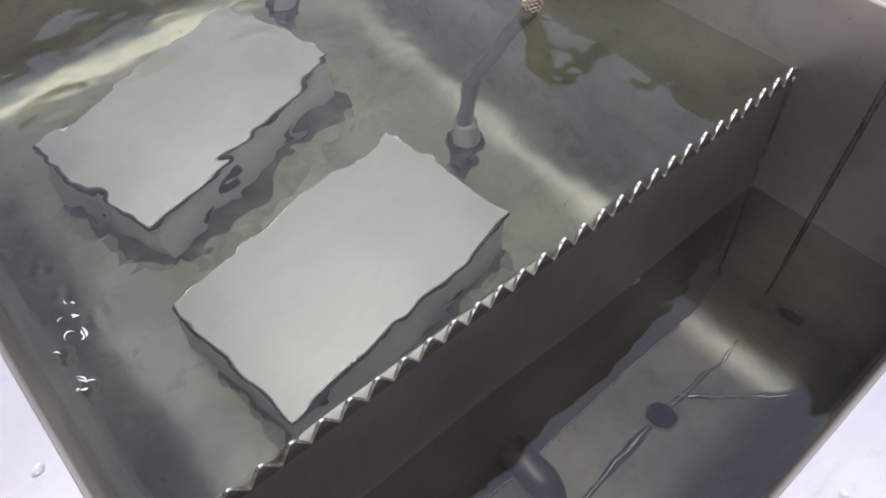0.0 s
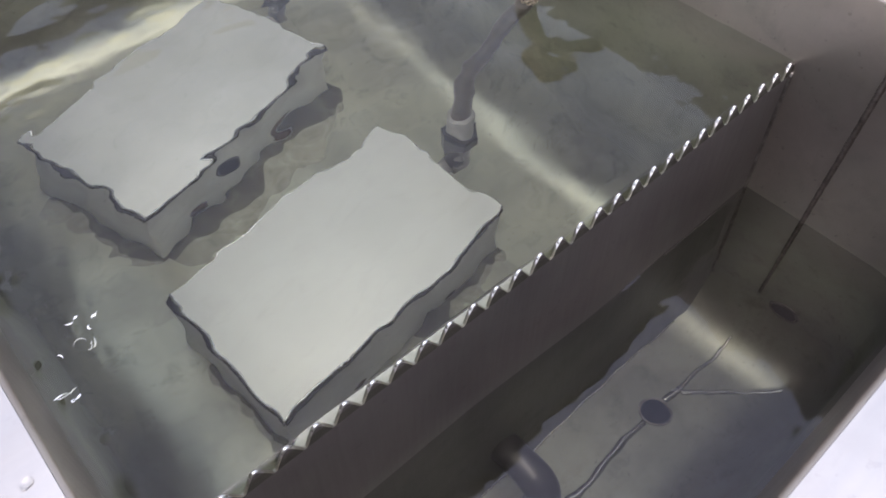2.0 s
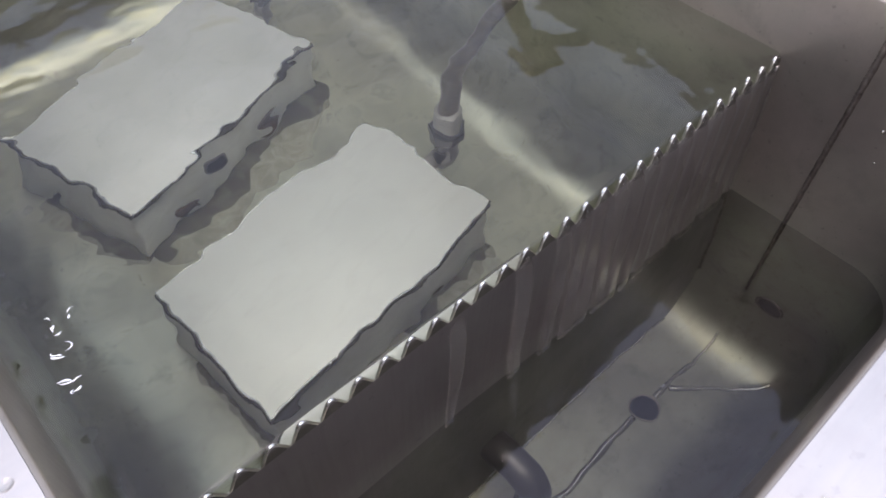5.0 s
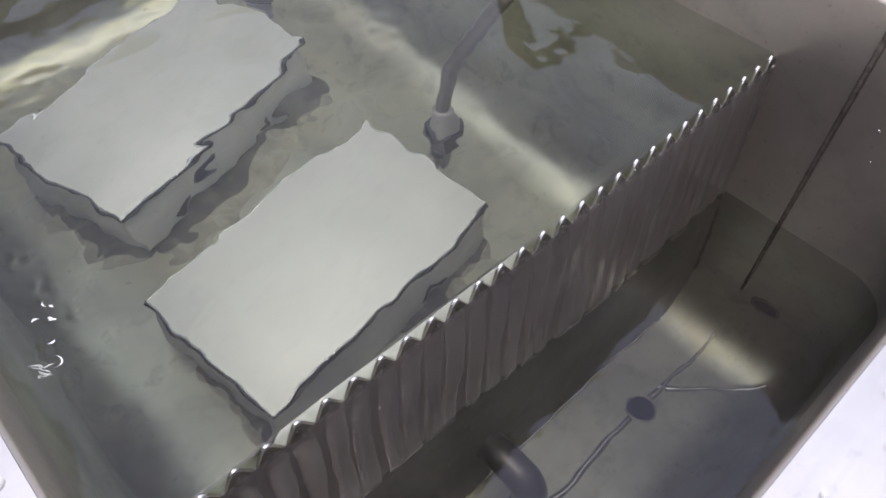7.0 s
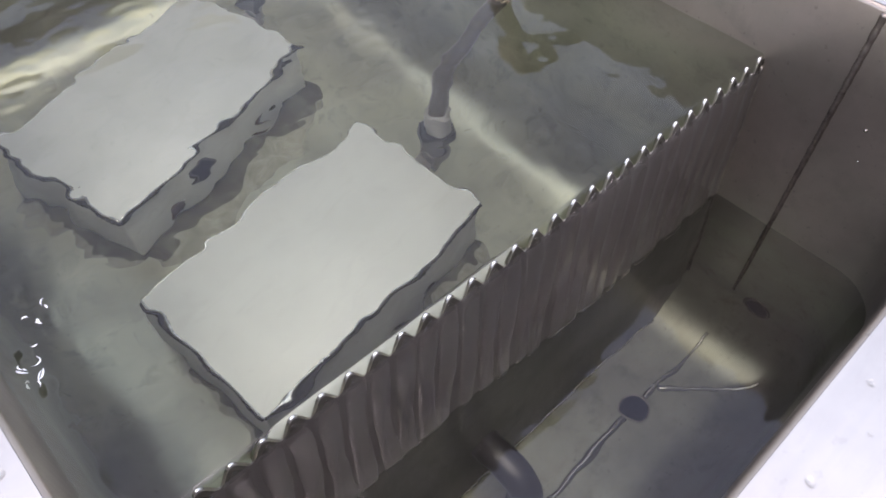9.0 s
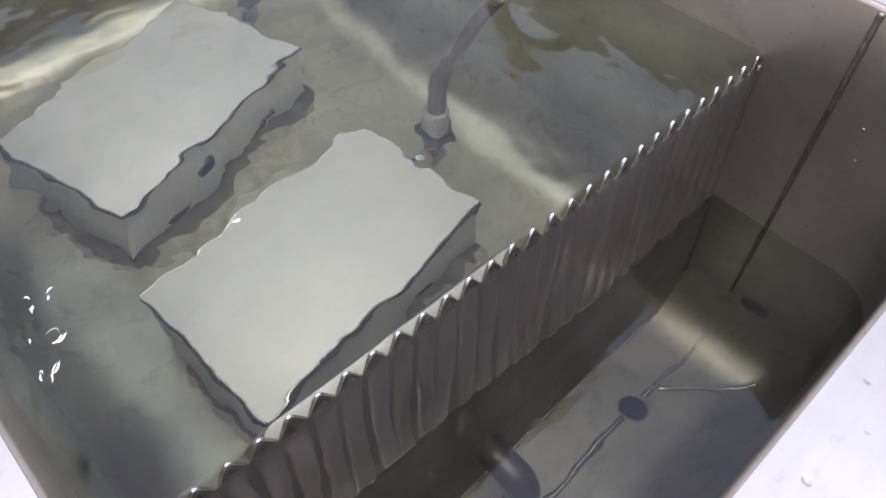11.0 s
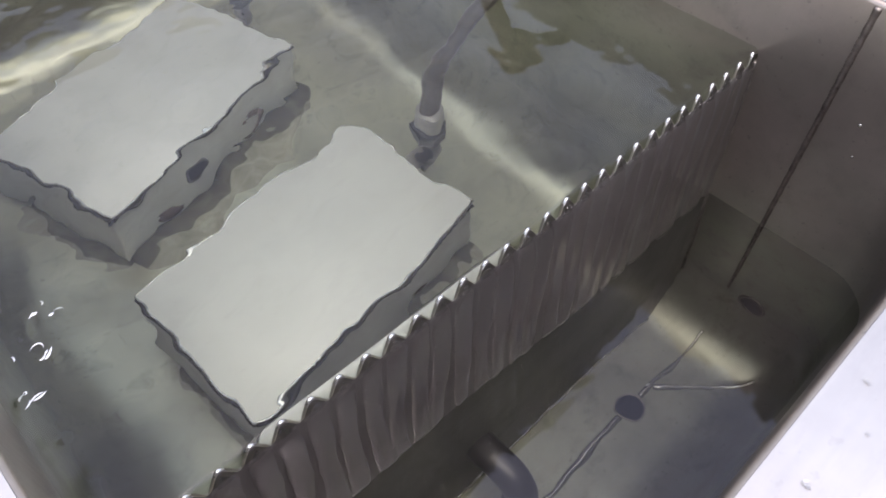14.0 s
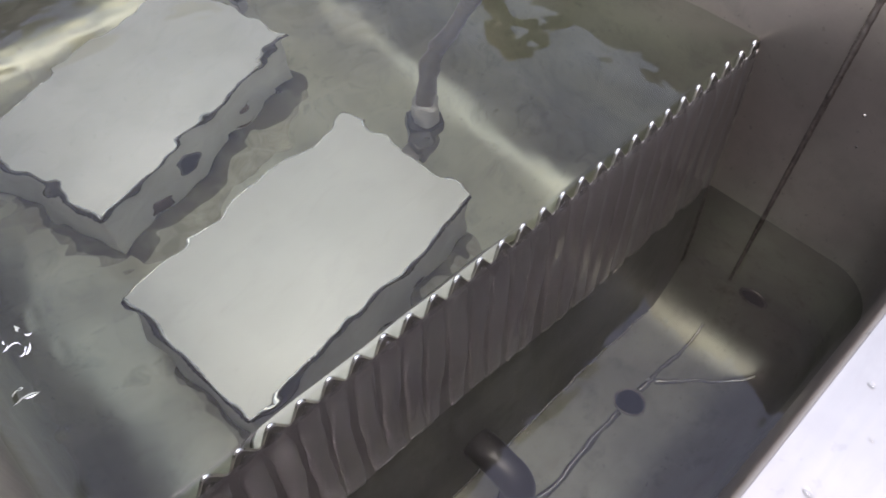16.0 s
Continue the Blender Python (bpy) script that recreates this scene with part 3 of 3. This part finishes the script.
def summed(w, x, y):
    z = np.zeros_like(x)
    for kx, ky, ph, am in w:
        z += am * np.sin(kx * x + ky * y + ph)
    return z


SWELL, CHOP = waves(3, 16, 0.04, 0.12, 0.013), waves(5, 22, 0.016, 0.04, 0.0095)
WILD = waves(8, 14, 0.010, 0.020, 0.32)
CALM = np.concatenate([waves(11, 16, 0.03, 0.13, 0.0065), waves(13, 12, 0.014, 0.03, 0.0045)])


def main_height(x, y):
    patch = np.clip(0.5 + 0.5 * np.sin(31 * x + 4) * np.sin(23 * y + 1) + 0.3 * np.sin(57 * x - 44 * y), 0, 1)
    z = summed(SWELL, x, y) + summed(CHOP, x, y) * (0.3 + 0.9 * patch)
    jet = np.exp(-((x + 0.715) / 0.022) ** 2 - ((y - 0.2) / 0.09) ** 2) * np.clip(np.sin(90 * y + 40 * x) * np.sin(110 * x - 60 * y + 1) * 2 - 0.5, 0, 1)
    z = z + summed(WILD, x, y) * jet
    # the surface bends over the lip of the weir
    lip = np.clip((0.0022 - y) / 0.0078, 0, 1)
    calm = np.clip((y + 0.002) / 0.012, 0, 1)
    # and creeps up the walls
    near = np.minimum(X1 - x, x - X0)
    return z * calm - 0.0095 * lip ** 2 + 0.0026 * np.exp(-np.maximum(near, 0) / 0.0032)


water_main = sheet("water_surface", X0 - 0.025, X1 + 0.025, 0.0045, Y1 + 0.012, 0.0035, main_height, WATER, np.arange(-0.0056, 0.004, 0.0007))
tagged(water_main, "clear rippled greenish water filling the large tank", "water", "", "structure")


def low_edge(x):
    return plate_y(x, -0.2) + 0.0015


def low_height(x, y):
    # the surface creeps up the plate and the walls
    front = np.array([low_edge(v) - 0.0015 for v in x[0]])[None, :]
    near = np.minimum(np.minimum(np.maximum(front - y, 0), np.maximum(y - Y0, 0)), np.maximum(X1 - x, 0))
    # the surface is tilted along the plate to stretch the weir's dark reflection
    s = np.clip((-0.20 - x) / 0.14, 0, 1)
    reflect_tilt = 0.0068 * s * s * (3 - 2 * s) * np.clip((y + 0.135) / 0.13, 0, 1.2) ** 1.25
    return summed(CALM, x, y) - reflect_tilt + 0.0009 * np.exp(-near / 0.0022)


water_low = sheet("water_surface", X0 - 0.02, X1 + 0.02, Y0 - 0.015, -0.0085, 0.0026, low_height, WATER_LOW, (), low_edge)
tagged(water_low, "calm shallow water in the overflow compartment", "water", "", "structure")


# ---- the streams that run down the weir, one from each notch ----
def stream_mesh(seed, x0):
    rng = random.Random(seed)
    w1, w2, ph = rng.uniform(0.7, 2.2) * 0.001, rng.uniform(0.4, 1.2) * 0.001, rng.uniform(0, 6.28)
    drift = rng.uniform(-0.004, 0.007)
    bm = bmesh.new()
    rows, nv, nu = [], 46, 16
    for j in range(nv + 1):
        s = j / nv
        cx = drift * s * s + w1 * math.sin(7 * s + ph) + w2 * math.sin(19 * s + 2 * ph)
        half = 0.0109 + 0.0013 * math.sin(7 * s + ph) * s
        tall = (0.0044 - 0.0008 * s) * min(1, 0.4 + s * 9)
        row = []
        for i in range(nu + 1):
            u = math.sin(math.pi / 2 * (-1 + 2 * i / nu))
            z = -0.0042 - 0.0150 * abs(u) * (1 - s) ** 6 - 0.2045 * s
            h = tall * (1 - abs(u) ** 7) ** 0.5 * (1 + 0.12 * math.sin(2.3 * u + 5 * s + ph))
            row.append(bm.verts.new((cx + u * half, plate_y(x0, z) - h + 0.0003, z)))
        row += [bm.verts.new((cx + half, plate_y(x0, z) + 0.0006, z)), bm.verts.new((cx - half, plate_y(x0, z) + 0.0006, z))]
        rows.append(row)
    n = len(rows[0])
    for a, b in zip(rows, rows[1:]):
        for i in range(n):
            bm.faces.new((a[i], b[i], b[(i + 1) % n], a[(i + 1) % n]))
    bm.faces.new(rows[0])
    bm.faces.new(rows[-1][::-1])
    return mesh_of("overflow_stream", bm, WATER_CLEAR, "all")


streams = []
for k in range(29):
    xk = -(k + 0.3) * PITCH
    if xk < X0 + 0.012:
        break
    ob = new("overflow_stream", stream_mesh(20 + k, xk))
    ob.matrix_basis = pose(xk, 0, 0)
    ob.visible_shadow = False
    tagged(ob, "thin clear stream of water running down the weir", "water stream", "overflow streams")
    streams.append((k, ob))


# ---- drops on the rim ----
def drop_mesh(seed):
    rng = random.Random(seed)
    bm = lathe([(0.0042, 0.0), (0.0043, 0.0004), (0.0038, 0.0011), (0.0024, 0.0016), (0.0004, 0.0018)], 20, False)
    for v in bm.verts:
        a = math.atan2(v.co.y, v.co.x)
        k = 1 + 0.12 * math.sin(2 * a + seed) + 0.06 * math.sin(3 * a + seed)
        v.co.x *= k
        v.co.y *= k
    return mesh_of("water_drop", bm, WATER_CLEAR, "all")


drop_meshes = [drop_mesh(i) for i in range(3)]
rng = random.Random(12)
for i, (x, y, size) in enumerate(((-0.755, 0.027, 0.8), (-0.449, -0.263, 0.6), (-0.370, -0.257, 0.5), (-0.330, -0.262, 0.4), (-0.40, -0.272, 0.35),
                                  (-0.29, -0.252, 0.35))):
    ob = new("water_drop", drop_meshes[i % 3])
    ob.matrix_basis = pose(x, y, RIM + 0.0005, 0, 0, rng.uniform(0, 360)) @ Matrix.Scale(size, 4)
    tagged(ob, "small clear drop of water on the steel rim", "water drop", "drops on the rim")


# ---- white shapes painted in for the glints where the inlet stirs the water ----
GLINT_WHITE = plain("glint_white", (0.85, 0.86, 0.88), 0.25, 0.0, 200, 0.1)


def glint_mesh(seed):
    """A few thin bent white arcs for glints, as where small ripples break."""
    r = random.Random(seed)
    bm = bmesh.new()
    for _ in range(r.randint(4, 6)):
        bow, span, a0 = r.uniform(0.003, 0.0075), radians(r.uniform(50, 150)), r.uniform(0, 6.28)
        cx, cy, flat = r.uniform(-0.010, 0.010), r.uniform(-0.013, 0.013), r.uniform(0.35, 0.9)
        path = [Vector((cx + bow * math.cos(a0 + span * i / 10), cy + bow * flat * math.sin(a0 + span * i / 10), 0.0004)) for i in range(11)]
        thick = r.uniform(0.0005, 0.0010)
        tube(path, lambda s, k=thick: k * max(0.15, math.sin(math.pi * s)), 6, bm)
    return mesh_of("glint_arcs", bm, GLINT_WHITE, "all")


crests = []
for i in range(3):
    ob = new("glint_arcs", glint_mesh(40 + i))
    tagged(ob, "small white arcs that stand for glints on rippled water", "froth", "white crests", "stuff")
    crests.append((i, ob))

# bright specks and a scratch on the end wall
for y, z, a, b in ((-0.126, -0.024, 0.0022, 0.0012), (-0.135, -0.060, 0.0012, 0.0010), (-0.15, 0.02, 0.0010, 0.0008)):
    part("wall_speck", lathe([(0.0001, 0.0), (a, 0.0), (b, 0.0004), (0.0001, 0.0005)], 10), STEEL_BEAD, walls["east"], "tiny bright speck", smooth="all", m=pose(-0.0001, y, z, 0, -90, 0))


# ---- what moves: the two water levels, the ripples, the streams ----
def motions():
    rows = []
    for i in range(65):
        t = i * 0.25
        rise = -0.0042 + 0.0042 * min(1, t / 6.0)
        rows.append((t, pose(0.012 * math.sin(2.1 * t) + 0.008 * math.sin(3.7 * t + 1), 0, rise + 0.0004 * math.sin(4.4 * t))))
    walk(water_main, rows)
    level = [(0, -0.1703), (1, -0.1746), (2, -0.1803), (3, -0.1864), (4, -0.1921), (6.5, -0.1983), (7.5, -0.2004), (9, -0.2026), (11.5, -0.2063),
             (13, -0.2074), (14.5, -0.2086), (16, -0.2093)]
    walk(water_low, [(t, pose(0.01 * math.sin(1.3 * t), 0, z)) for t, z in level])
    for i, ob in crests:
        r = random.Random(60 + i)
        cx, cy = -0.713 + r.uniform(-0.014, 0.02), 0.14 + 0.032 * i + r.uniform(-0.01, 0.01)
        rows, turn = [], r.uniform(0, 360)
        for j in range(33):
            t = j * 0.5
            turn += r.uniform(-50, 50)
            level = -0.0042 + 0.0042 * min(1, t / 6.0)
            rows.append((t, pose(cx + r.uniform(-0.010, 0.010), cy + r.uniform(-0.014, 0.014), level + r.uniform(-0.0012, 0.0008), r.uniform(-12, 12), r.uniform(-12, 12), turn)))
        walk(ob, rows)
    for k, ob in streams:
        x = -(k + 0.3) * PITCH
        start = 2.6 + 0.13 * k + 0.5 * math.sin(k * 2.4)
        hid, out = pose(x, 0.0076, -0.014), pose(x, 0, 0)
        rows = [(0, hid), (start, hid), (start + 0.7, out)]
        t, side = start + 1.3, 1
        while t < 15.6:
            rows.append((t, pose(x + side * 0.0009 * math.sin(k + t), 0.0002 * side, -0.0015 * side)))
            t, side = t + 0.6, -side
        rows.append((16, out))
        walk(ob, rows)


motions()
